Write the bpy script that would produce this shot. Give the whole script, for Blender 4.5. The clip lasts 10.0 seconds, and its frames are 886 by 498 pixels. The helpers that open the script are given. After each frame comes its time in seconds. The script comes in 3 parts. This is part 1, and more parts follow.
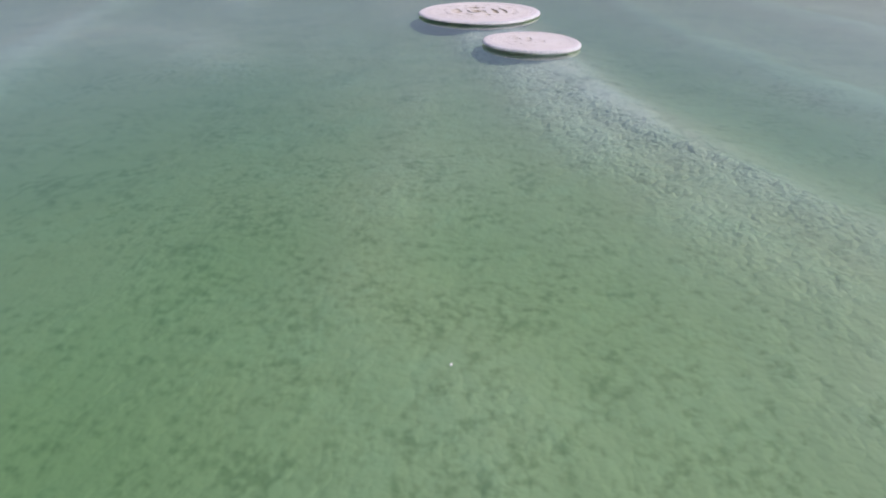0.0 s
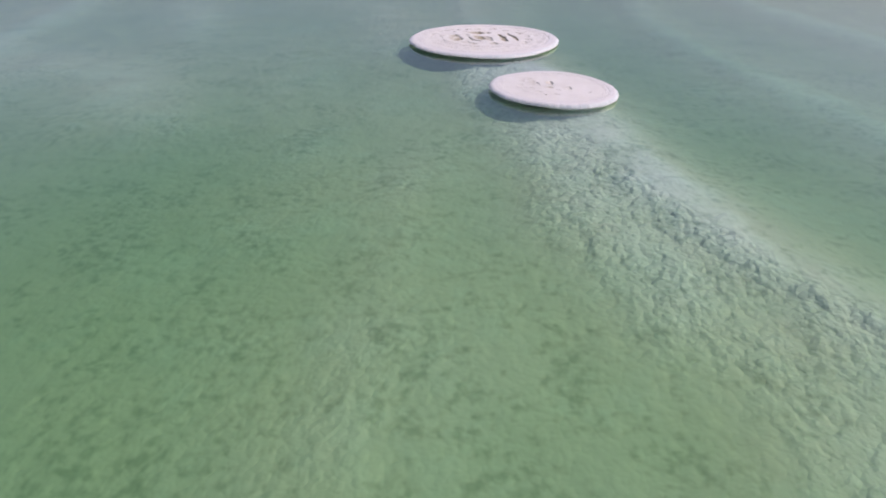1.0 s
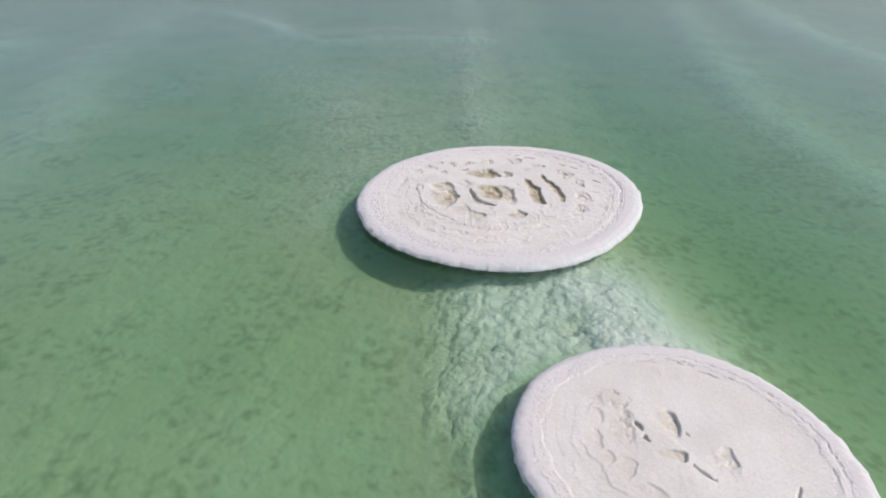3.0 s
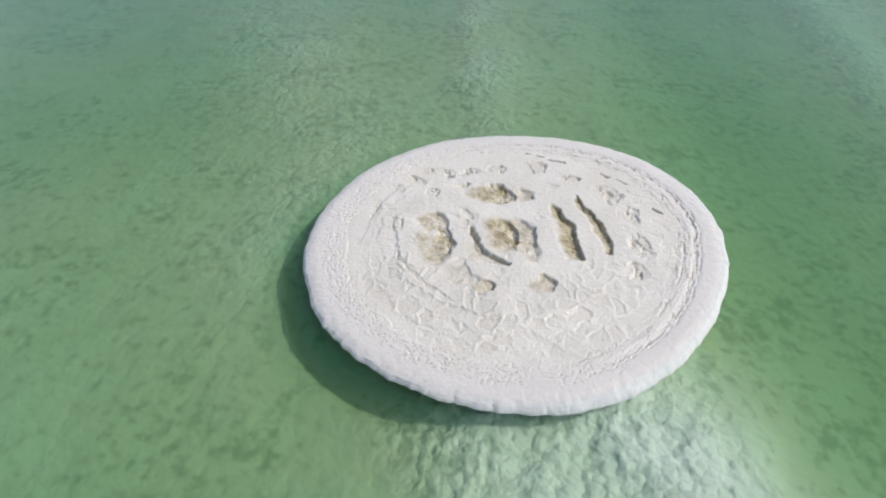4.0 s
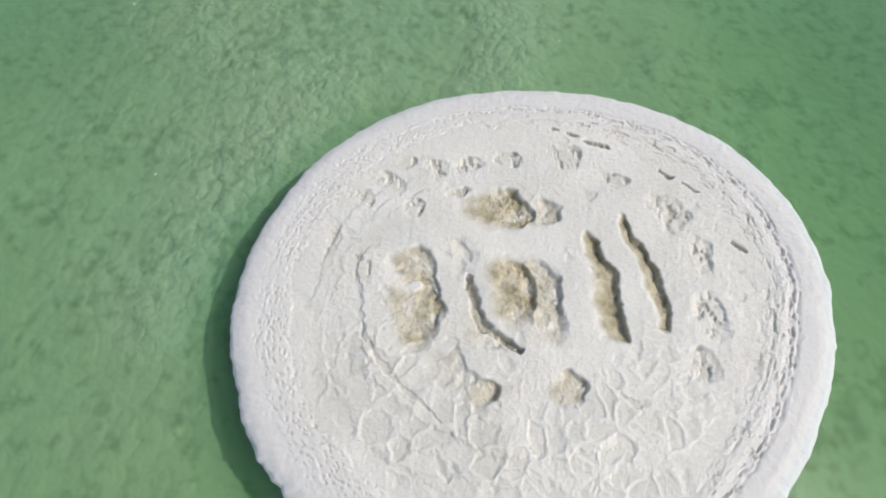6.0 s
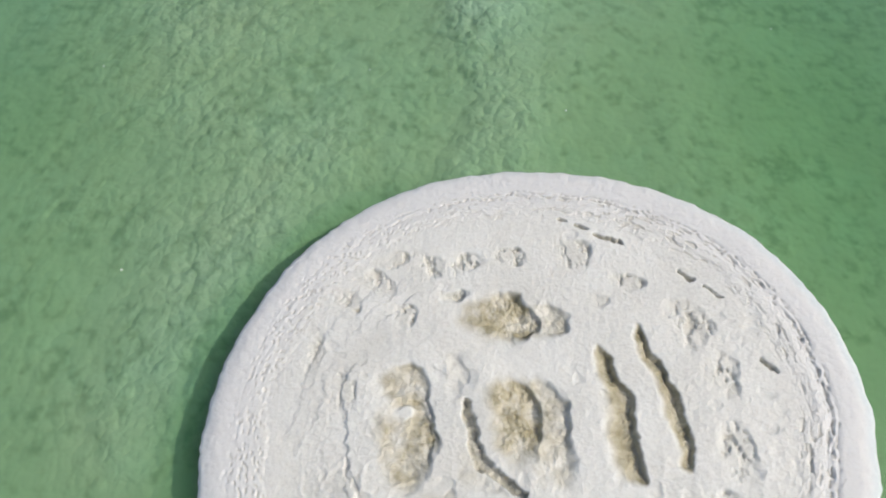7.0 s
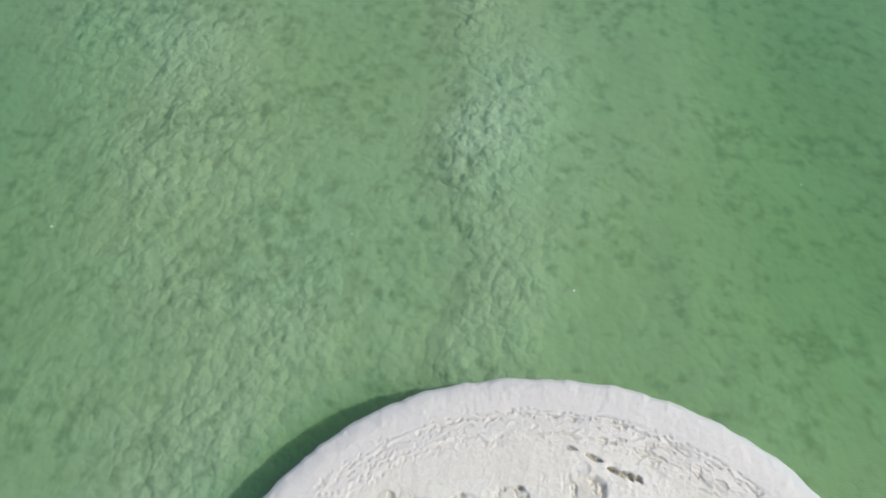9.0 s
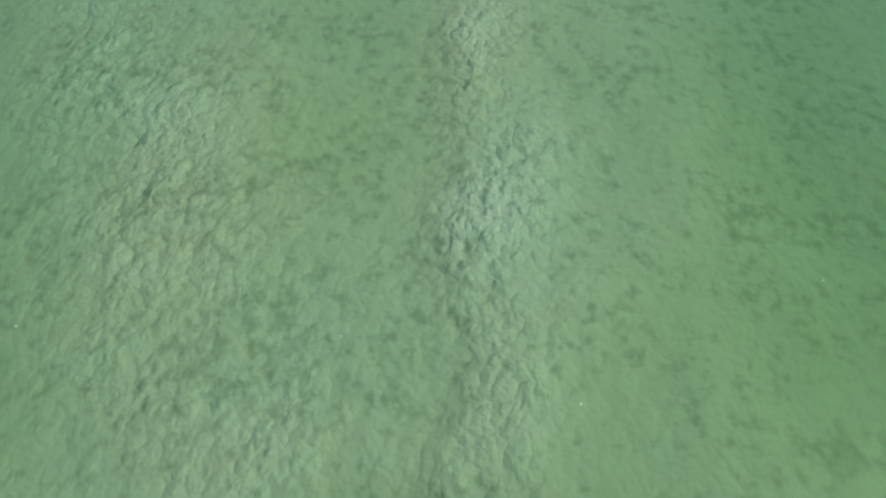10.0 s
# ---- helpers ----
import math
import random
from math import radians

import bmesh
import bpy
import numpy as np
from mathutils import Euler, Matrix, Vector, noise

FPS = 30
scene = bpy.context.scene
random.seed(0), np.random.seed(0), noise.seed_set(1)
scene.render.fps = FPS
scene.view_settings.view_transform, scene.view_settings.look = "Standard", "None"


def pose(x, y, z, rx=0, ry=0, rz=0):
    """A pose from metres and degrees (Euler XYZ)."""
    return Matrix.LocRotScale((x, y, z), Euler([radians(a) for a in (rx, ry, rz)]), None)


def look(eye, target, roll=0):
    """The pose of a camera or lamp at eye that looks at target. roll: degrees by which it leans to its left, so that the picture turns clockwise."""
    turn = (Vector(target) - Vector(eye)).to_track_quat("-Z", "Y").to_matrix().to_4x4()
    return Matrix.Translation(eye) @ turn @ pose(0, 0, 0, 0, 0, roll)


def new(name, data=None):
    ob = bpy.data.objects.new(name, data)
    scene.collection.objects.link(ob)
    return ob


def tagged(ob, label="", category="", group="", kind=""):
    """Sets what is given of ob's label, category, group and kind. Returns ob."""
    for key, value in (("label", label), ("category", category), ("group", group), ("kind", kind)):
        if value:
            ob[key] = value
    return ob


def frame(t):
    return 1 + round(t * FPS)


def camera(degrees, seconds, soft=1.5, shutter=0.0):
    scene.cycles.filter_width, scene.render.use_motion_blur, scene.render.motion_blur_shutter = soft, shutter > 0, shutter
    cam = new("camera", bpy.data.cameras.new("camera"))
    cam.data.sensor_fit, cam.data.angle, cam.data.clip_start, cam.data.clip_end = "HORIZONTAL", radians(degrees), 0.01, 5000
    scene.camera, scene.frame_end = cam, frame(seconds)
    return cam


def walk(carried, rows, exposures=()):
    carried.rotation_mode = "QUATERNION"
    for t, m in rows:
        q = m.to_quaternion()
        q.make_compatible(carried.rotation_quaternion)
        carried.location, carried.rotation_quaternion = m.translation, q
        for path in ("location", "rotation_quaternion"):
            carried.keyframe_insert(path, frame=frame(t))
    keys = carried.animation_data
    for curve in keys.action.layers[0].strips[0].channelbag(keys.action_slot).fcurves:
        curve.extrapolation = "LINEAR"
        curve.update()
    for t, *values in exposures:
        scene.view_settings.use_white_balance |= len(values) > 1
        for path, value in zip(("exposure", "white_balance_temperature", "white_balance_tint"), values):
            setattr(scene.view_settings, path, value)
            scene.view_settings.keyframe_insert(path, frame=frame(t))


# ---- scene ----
cam = camera(77.0, 10.0, soft=1.9)
PATH = [
    (0, (0.038, -4.29, 3.954), (0.054, -2.609, 2.871), 0.0),
    (0.5, (0.12, -2.002, 3.986), (0.137, -0.323, 2.899), -0.1),
    (1, (0.171, 0.371, 4.008), (0.195, 2.047, 2.917), 0.5),
    (1.5, (0.436, 2.691, 4.001), (0.438, 4.372, 2.919), 0.1),
    (2, (0.648, 5.189, 4.092), (0.629, 6.868, 3.004), -0.3),
    (2.5, (0.786, 7.641, 4.17), (0.753, 9.319, 3.082), -1.1),
    (3, (0.884, 10.083, 4.193), (0.848, 11.771, 3.121), -0.8),
    (3.2, (0.893, 10.941, 4.192), (0.86, 12.639, 3.136), -0.6),
    (4.3, (1.039, 14.276, 4.244), (0.984, 15.613, 2.757), -1.6),
    (4.5, (1.048, 14.587, 4.154), (0.992, 15.886, 2.634), -1.6),
    (5, (1.042, 15.28, 4.083), (0.992, 16.456, 2.466), -1.4),
    (5.2, (1.053, 15.522, 4.043), (1.001, 16.657, 2.397), -1.6),
    (6.3, (1.123, 16.856, 4.079), (1.051, 17.732, 2.282), -3.7),
    (6.5, (1.137, 17.061, 4.073), (1.061, 17.941, 2.279), -4.0),
    (7, (1.135, 17.506, 4.046), (1.062, 18.401, 2.259), -3.7),
    (7.5, (1.132, 17.935, 4.08), (1.06, 18.829, 2.292), -3.7),
    (8, (1.145, 18.34, 4.12), (1.073, 19.24, 2.335), -3.8),
    (8.5, (1.135, 18.764, 4.176), (1.073, 19.663, 2.39), -3.2),
    (9, (1.131, 19.205, 4.215), (1.075, 20.109, 2.432), -2.8),
    (9.5, (1.127, 19.628, 4.237), (1.077, 20.543, 2.46), -2.4),
    (10, (1.129, 20.042, 4.252), (1.081, 20.972, 2.481), -2.3),
]
walk(cam, [(t, look(eye, target, roll)) for t, eye, target, roll in PATH],
     exposures=[(0, 0, 6480, 30), (1.5, 0, 6480, 29), (3, 0, 6550, 18), (4.5, 0, 6500, 11), (10, 0, 6500, 9)])

# ---- world, sun, exposure ----
SUN_AZIMUTH, SUN_HEIGHT = -7.0, 47.5      # degrees from +x towards +y, degrees over the water
scene.view_settings.exposure = 0.0
world = bpy.data.worlds.new("sky")
scene.world = world
world.use_nodes = True
wn = world.node_tree.nodes
sky = wn.new("ShaderNodeTexSky")
sky.sky_type, sky.sun_disc = "NISHITA", False
sky.sun_elevation, sky.sun_rotation = radians(SUN_HEIGHT), radians(90 - SUN_AZIMUTH)
sky.air_density, sky.dust_density, sky.ozone_density = 0.95, 3.9, 1.0
wn["Background"].inputs["Strength"].default_value = 0.133
world.node_tree.links.new(sky.outputs["Color"], wn["Background"].inputs["Color"])
sun_data = bpy.data.lights.new("sun", "SUN")
sun_data.energy, sun_data.angle, sun_data.color = 1.88, radians(0.6), (1.0, 0.95, 0.885)
sun = new("sun", sun_data)
sun_way = Vector((math.cos(radians(SUN_HEIGHT)) * math.cos(radians(SUN_AZIMUTH)),
                  math.cos(radians(SUN_HEIGHT)) * math.sin(radians(SUN_AZIMUTH)), math.sin(radians(SUN_HEIGHT))))
sun.matrix_world = look(sun_way * 60, (0, 0, 0))


# ---- noise on arrays ----
def rnd(ix, iy, seed):
    """A repeatable random number from 0 to 1 for each whole-numbered cell."""
    h = (ix.astype(np.int64) * 374761393 + iy.astype(np.int64) * 668265263 + seed * 1442695041) & 0xFFFFFFFF
    h = ((h ^ (h >> 13)) * 1274126177) & 0xFFFFFFFF
    h = ((h ^ (h >> 16)) * 2246822519) & 0xFFFFFFFF
    return ((h ^ (h >> 15)) & 0xFFFFFF) / 16777215.0


def soft(a, b, v):
    u = np.clip((v - a) / (b - a), 0, 1)
    return u * u * (3 - 2 * u)


def grain(x, y, seed=0):
    """Smooth gradient noise, about -0.7 to 0.7, one wave a unit."""
    ix, iy = np.floor(x), np.floor(y)
    fx, fy = x - ix, y - iy
    u, v = fx ** 3 * (fx * (fx * 6 - 15) + 10), fy ** 3 * (fy * (fy * 6 - 15) + 10)

    def corner(dx, dy):
        a = rnd(ix + dx, iy + dy, seed) * 2 * np.pi
        return np.cos(a) * (fx - dx) + np.sin(a) * (fy - dy)
    low = corner(0, 0) * (1 - u) + corner(1, 0) * u
    high = corner(0, 1) * (1 - u) + corner(1, 1) * u
    return low * (1 - v) + high * v


def rough(x, y, octaves, seed=0, gain=0.5):
    total, size, step = 0, 1.0, 1.0
    for i in range(octaves):
        total = total + size * grain(x * step + 17.3 * i, y * step - 9.1 * i, seed + i)
        size, step = size * gain, step * 2.03
    return total


def cells(x, y, seed=0, wrap=0):
    """Distances to the nearest and second nearest of scattered seeds, one seed a unit square, and the nearest's number.
    wrap: the whole number of squares after which x comes round again."""
    ix, iy = np.floor(x), np.floor(y)
    first, second, mark = np.full(x.shape, 9.0), np.full(x.shape, 9.0), np.zeros(x.shape)
    for dx in (-1, 0, 1):
        for dy in (-1, 0, 1):
            cx, cy = ix + dx, iy + dy
            kx = np.mod(cx, wrap) if wrap else cx
            d = np.hypot(cx + rnd(kx, cy, seed) - x, cy + rnd(kx, cy, seed + 7) - y)
            near = d < first
            second = np.where(near, first, np.minimum(second, d))
            mark = np.where(near, rnd(kx, cy, seed + 13), mark)
            first = np.where(near, d, first)
    return first, second, mark


def to_line(x, y, line):
    """Distance to a bent line, and how far along it (0 to 1)."""
    best, along = np.full(x.shape, 1e9), np.zeros(x.shape)
    n = len(line) - 1
    for i in range(n):
        (ax, ay), (bx, by) = line[i], line[i + 1]
        dx, dy = bx - ax, by - ay
        k = np.clip(((x - ax) * dx + (y - ay) * dy) / (dx * dx + dy * dy), 0, 1)
        d = np.hypot(x - ax - k * dx, y - ay - k * dy)
        along = np.where(d < best, (i + k) / n, along)
        best = np.minimum(best, d)
    return best, along


def sheet(name, x, y, z, ring=False, **marks):
    """A mesh from a grid of places; ring: the second index closes on itself. marks: one value a corner."""
    rows, cols = x.shape
    ids = np.arange(rows * cols).reshape(rows, cols)
    if ring:
        ids = np.concatenate([ids, ids[:, :1]], axis=1)
    return mesh_of(name, x, y, z, quads_of(ids), marks)


def quads_of(ids):
    return np.stack([ids[:-1, :-1], ids[:-1, 1:], ids[1:, 1:], ids[1:, :-1]], axis=-1).reshape(-1, 4)


def mesh_of(name, x, y, z, quads, marks):
    me = bpy.data.meshes.new(name)
    me.vertices.add(x.size)
    me.vertices.foreach_set("co", np.stack([x, y, z], axis=-1).astype(np.float32).ravel())
    me.loops.add(quads.size)
    me.loops.foreach_set("vertex_index", quads.astype(np.int32).ravel())
    me.polygons.add(len(quads))
    me.polygons.foreach_set("loop_start", np.arange(0, quads.size, 4, dtype=np.int32))
    me.polygons.foreach_set("use_smooth", np.ones(len(quads), dtype=bool))
    me.update(calc_edges=True)
    for key, values in marks.items():
        me.attributes.new(key, "FLOAT", "POINT").data.foreach_set("value", np.asarray(values, dtype=np.float32).ravel())
    me.validate()
    return me


def disc_and_rim(name, disc, rim, border):
    """One mesh from a disc of square rows and the rings that go on from its border."""
    n, size = len(disc[0]), disc[0].size
    rows, cols = rim[0].shape
    ids = np.concatenate([border[None, :], size + np.arange((rows - 1) * cols).reshape(rows - 1, cols)])
    ids = np.concatenate([ids, ids[:, :1]], axis=1)
    quads = np.concatenate([quads_of(np.arange(size).reshape(n, n)), quads_of(ids)[:, ::-1]])
    x, y, z, brine, damp, fresh = (np.concatenate([d.ravel(), r[1:].ravel()]) for d, r in zip(disc, rim))
    return mesh_of(name, x, y, z, quads, {"brine": brine, "damp": damp, "fresh": fresh})


# ---- materials ----
def material(name):
    m = bpy.data.materials.new(name)
    m.use_nodes = True
    nodes, links = m.node_tree.nodes, m.node_tree.links
    return m, nodes, links, nodes["Principled BSDF"]


def noise_node(nodes, links, scale, detail=4.0, where=None, roughness=0.55):
    n = nodes.new("ShaderNodeTexNoise")
    n.inputs["Scale"].default_value, n.inputs["Detail"].default_value = scale, detail
    n.inputs["Roughness"].default_value = roughness
    links.new(where, n.inputs["Vector"])
    return n.outputs["Fac"]


def ramp(nodes, links, value, *stops):
    r = nodes.new("ShaderNodeValToRGB")
    els = r.color_ramp.elements
    els[0].position, els[0].color = stops[0][0], (*stops[0][1], 1)
    els[1].position, els[1].color = stops[-1][0], (*stops[-1][1], 1)
    for at, colour in stops[1:-1]:
        els.new(at).color = (*colour, 1)
    links.new(value, r.inputs["Fac"])
    return r.outputs["Color"]


def mixed(nodes, links, how, fac, a, b):
    m = nodes.new("ShaderNodeMix")
    m.data_type, m.blend_type = "RGBA", how
    for socket, value in ((m.inputs["Factor"], fac), (m.inputs["A"], a), (m.inputs["B"], b)):
        if isinstance(value, (int, float)):
            socket.default_value = value
        elif isinstance(value, tuple):
            socket.default_value = (*value, 1)
        else:
            links.new(value, socket)
    return m.outputs["Result"]


def sums(nodes, links, how, a, b):
    m = nodes.new("ShaderNodeMath")
    m.operation = how
    for socket, value in zip(m.inputs, (a, b)):
        if isinstance(value, (int, float)):
            socket.default_value = value
        else:
            links.new(value, socket)
    return m.outputs["Value"]


def mark_node(nodes, key):
    a = nodes.new("ShaderNodeAttribute")
    a.attribute_name = key
    return a.outputs["Fac"]


def relief(nodes, links, height, distance, strength, bsdf):
    b = nodes.new("ShaderNodeBump")
    b.inputs["Distance"].default_value, b.inputs["Strength"].default_value = distance, strength
    links.new(height, b.inputs["Height"])
    links.new(b.outputs["Normal"], bsdf.inputs["Normal"])


def salt_material():
    m, nodes, links, bsdf = material("dry_salt")
    at = nodes.new("ShaderNodeTexCoord").outputs["Object"]
    patch = ramp(nodes, links, noise_node(nodes, links, 2.2, 5, at), (0.35, (0.665, 0.665, 0.615)), (0.65, (0.725, 0.73, 0.685)))
    fine = ramp(nodes, links, noise_node(nodes, links, 45, 3, at), (0.3, (0.90, 0.90, 0.90)), (0.6, (1, 1, 1)))
    colour = mixed(nodes, links, "MULTIPLY", 1.0, patch, fine)
    # cleaner, whiter salt on the rim
    colour = mixed(nodes, links, "MIX", mark_node(nodes, "fresh"), colour, (0.655, 0.660, 0.640))
    # yellow-brown brine staining on pit floors, plus shade painted on walls and in pocks
    stain_shade = ramp(nodes, links, noise_node(nodes, links, 9, 5, at), (0.32, (0.27, 0.24, 0.135)), (0.68, (0.54, 0.50, 0.37)))
    colour = mixed(nodes, links, "MIX", mark_node(nodes, "brine"), colour, stain_shade)
    # damp, clearer salt at the waterline
    colour = mixed(nodes, links, "MIX", mark_node(nodes, "damp"), colour, (0.54, 0.60, 0.61))
    links.new(colour, bsdf.inputs["Base Color"])
    shine = ramp(nodes, links, noise_node(nodes, links, 60, 2, at), (0.35, (0.75,) * 3), (0.74, (0.22,) * 3))
    # brine keeps the floors of the pits wet
    shine = mixed(nodes, links, "MIX", sums(nodes, links, "MULTIPLY", mark_node(nodes, "brine"), 0.8), shine, (0.26,) * 3)
    links.new(shine, bsdf.inputs["Roughness"])
    high = sums(nodes, links, "ADD", noise_node(nodes, links, 32, 6, at, 0.65), sums(nodes, links, "MULTIPLY", noise_node(nodes, links, 90, 3, at), 0.35))
    relief(nodes, links, high, 0.009, 0.52, bsdf)
    bsdf.inputs["Subsurface Weight"].default_value = 0.85
    bsdf.inputs["Subsurface Radius"].default_value = (1.0, 0.95, 0.9)
    bsdf.inputs["Subsurface Scale"].default_value = 0.042
    bsdf.inputs["Specular IOR Level"].default_value = 0.45
    return m


def bed_material():
    m, nodes, links, bsdf = material("salt_bed")
    at = nodes.new("ShaderNodeTexCoord").outputs["Object"]
    wide = noise_node(nodes, links, 0.5, 4, at)
    near = noise_node(nodes, links, 3.0, 5, at)
    amount = sums(nodes, links, "ADD", mark_node(nodes, "crust"), sums(nodes, links, "MULTIPLY", sums(nodes, links, "SUBTRACT", near, 0.5), 0.5))
    amount = sums(nodes, links, "ADD", amount, sums(nodes, links, "MULTIPLY", sums(nodes, links, "SUBTRACT", wide, 0.5), 0.7))
    colour = ramp(nodes, links, amount, (0.0, BED_LOW), (0.45, BED_MID), (1.0, BED_HIGH))
    hue = ramp(nodes, links, noise_node(nodes, links, 0.35, 3, at), (0.34, (1.0, 1.0, 0.975)), (0.64, (0.97, 1.0, 1.02)))
    colour = mixed(nodes, links, "MULTIPLY", 1.0, colour, hue)
    # dark flecks, gathered in patches
    where = sums(nodes, links, "ADD", noise_node(nodes, links, 7.0, 4, at, 0.6), sums(nodes, links, "MULTIPLY", sums(nodes, links, "SUBTRACT", noise_node(nodes, links, 1.1, 2, at), 0.5), 0.45))
    flecks = ramp(nodes, links, where, (0.30, (0.70, 0.73, 0.70)), (0.49, (1, 1, 1)))
    colour = mixed(nodes, links, "MULTIPLY", 1.0, colour, flecks)
    links.new(colour, bsdf.inputs["Base Color"])
    bsdf.inputs["Roughness"].default_value = 0.9
    bsdf.inputs["Specular IOR Level"].default_value = 0.1
    warp = nodes.new("ShaderNodeTexNoise")
    warp.inputs["Scale"].default_value = 5.0
    links.new(at, warp.inputs["Vector"])
    bent = mixed(nodes, links, "LINEAR_LIGHT", 0.035, at, warp.outputs["Color"])
    high = sums(nodes, links, "MULTIPLY", noise_node(nodes, links, 14, 6, at, 0.65), 0.45)
    for scale, share in ((5.6, -0.9), (10.5, -0.9), (21.0, -0.35)):          # knobs, and smaller knobs on them
        knobs = nodes.new("ShaderNodeTexVoronoi")
        knobs.feature = "SMOOTH_F1"
        knobs.inputs["Scale"].default_value, knobs.inputs["Smoothness"].default_value = scale, 0.22
        links.new(bent, knobs.inputs["Vector"])
        high = sums(nodes, links, "ADD", high, sums(nodes, links, "MULTIPLY", sums(nodes, links, "POWER", knobs.outputs["Distance"], 1.6), share))
    high = sums(nodes, links, "MULTIPLY", high, mark_node(nodes, "lumpy"))
    relief(nodes, links, high, 0.050, 0.66, bsdf)
    return m


def water_material():
    m, nodes, links, bsdf = material("brine")
    nodes.remove(bsdf)
    at = nodes.new("ShaderNodeTexCoord").outputs["Object"]
    clear = nodes.new("ShaderNodeBsdfTransparent")
    # the deeper the water stands, the more red and blue it swallows
    left = nodes.new("ShaderNodeCombineColor")
    for socket, share in zip(left.inputs, CLEARNESS):
        links.new(sums(nodes, links, "POWER", share, mark_node(nodes, "depth")), socket)
    links.new(left.outputs["Color"], clear.inputs["Color"])
    gloss = nodes.new("ShaderNodeBsdfGlossy")
    gloss.inputs["Roughness"].default_value = 0.02
    # light ripples, longer across the wind
    stretch = nodes.new("ShaderNodeMapping")
    stretch.inputs["Scale"].default_value = (0.8, 1.2, 1)
    links.new(at, stretch.inputs["Vector"])
    ripple = sums(nodes, links, "ADD", noise_node(nodes, links, 1.2, 3, stretch.outputs["Vector"]),
                  sums(nodes, links, "MULTIPLY", noise_node(nodes, links, 7, 3, stretch.outputs["Vector"]), 0.15))
    relief(nodes, links, ripple, 0.01, 0.15, gloss)
    weight = nodes.new("ShaderNodeLayerWeight")
    weight.inputs["Blend"].default_value = 0.5
    share = sums(nodes, links, "ADD", sums(nodes, links, "MULTIPLY", sums(nodes, links, "POWER", weight.outputs["Facing"], 3.3), 0.975), 0.018)
    # sunlight that the cloudy brine throws back
    cloudy = nodes.new("ShaderNodeBsdfDiffuse")
    cloudy.inputs["Color"].default_value = (*CLOUDINESS, 1)
    body = nodes.new("ShaderNodeAddShader")
    links.new(clear.outputs["BSDF"], body.inputs[0])
    links.new(cloudy.outputs["BSDF"], body.inputs[1])
    mix = nodes.new("ShaderNodeMixShader")
    links.new(share, mix.inputs["Fac"])
    links.new(body.outputs["Shader"], mix.inputs[1])
    links.new(gloss.outputs["BSDF"], mix.inputs[2])
    links.new(mix.outputs["Shader"], nodes["Material Output"].inputs["Surface"])
    return m


CLEARNESS = (0.205, 0.440, 0.230)      # light left after a metre of this water
CLOUDINESS = (0.003, 0.027, 0.009)
BED_LOW, BED_MID, BED_HIGH = (0.595, 0.535, 0.468), (0.635, 0.615, 0.58), (0.70, 0.70, 0.71)
SALT, BED, WATER = salt_material(), bed_material(), water_material()

# ---- lake bed ----
ISLAND_A, ISLAND_B = (1.60, 18.15), (2.86, 13.27)     # middles of the two salt islands
# salt ridges on the bed: bent line, heights at its two ends, half-width
RIDGES = [
    ([(3.2, 14.5), (3.5, 12.0), (3.95, 9.5), (4.45, 7.2), (4.95, 5.6), (5.8, 3.6), (7.4, 0.5), (10, -4)], 0.27, 0.06, 1.0),
    ([(2.2, 13.0), (2.4, 10.5), (2.75, 8.2), (3.15, 6.5), (3.6, 5.2), (4.2, 4.0), (4.8, 2.0), (5.2, 0.6), (5.8, -1.5), (7.0, -6)], 0.18, 0.045, 1.0),
    ([(3.9, 4.6), (4.1, 3.2), (4.2, 1.5), (4.3, 0.0), (4.6, -2), (5.4, -6)], 0.055, 0.06, 1.0),
    ([(3.1, 13.2), (2.9, 15.0), (2.6, 16.6), (2.0, 18.5)], 0.27, 0.25, 0.85),
    ([(1.9, 13.0), (1.6, 15.2), (1.6, 17.0)], 0.19, 0.19, 1.0),
    ([(-1.3, 17.2), (-1.1, 19.4), (-0.4, 20.6)], 0.07, 0.11, 1.0),
]
RIDGES += [
    ([(1.7, 18.5), (1.65, 20.7), (1.6, 22.8), (1.55, 25.8), (1.7, 31), (1.3, 42), (2, 60)], 0.085, 0.08, 0.80),
    ([(0.6, 18.8), (-0.7, 20.5), (-1.7, 22.3), (-3.3, 25.3), (-5.5, 31), (-7.4, 36), (-11, 50)], 0.068, 0.09, 1.65),
    ([(-10, 38), (-6.6, 34.6), (-5.4, 32.6), (-4.2, 31.6), (-0.9, 32.0), (1.9, 31.2)], 0.26, 0.16, 0.65),
    ([(10.9, 8.6), (10.0, 11.5), (9.5, 15), (8.9, 18.5), (8.6, 22), (8.9, 26), (9.8, 31), (12, 40)], 0.17, 0.17, 1.0),
]
RIDGES += [
    ([(17.5, 15), (15.4, 21), (14.5, 27), (14.2, 33), (15.5, 42), (19, 60)], 0.24, 0.26, 1.1),
    ([(-11.5, 9), (-12.6, 12.5), (-13.4, 16.5), (-14.5, 23), (-16, 32)], 0.17, 0.2, 1.0),
    ([(-15, 12.5), (-12, 15), (-10.4, 16), (-8, 15.1), (-6, 12)], 0.10, 0.10, 1.5),
    ([(-8, 20), (-9, 23.5), (-11.5, 29), (-11.4, 33), (-14, 42)], 0.13, 0.13, 1.4),
    ([(0.6, -1), (0.2, 0.6), (-0.9, 1.6), (-0.7, 4.6), (-0.5, 8.3), (0, 11)], 0.035, 0.045, 0.9),
    ([(-5, 0), (-3.2, 3.3), (-2.0, 6.2), (-2.2, 9), (-3.5, 13)], 0.03, 0.04, 1.2),
]


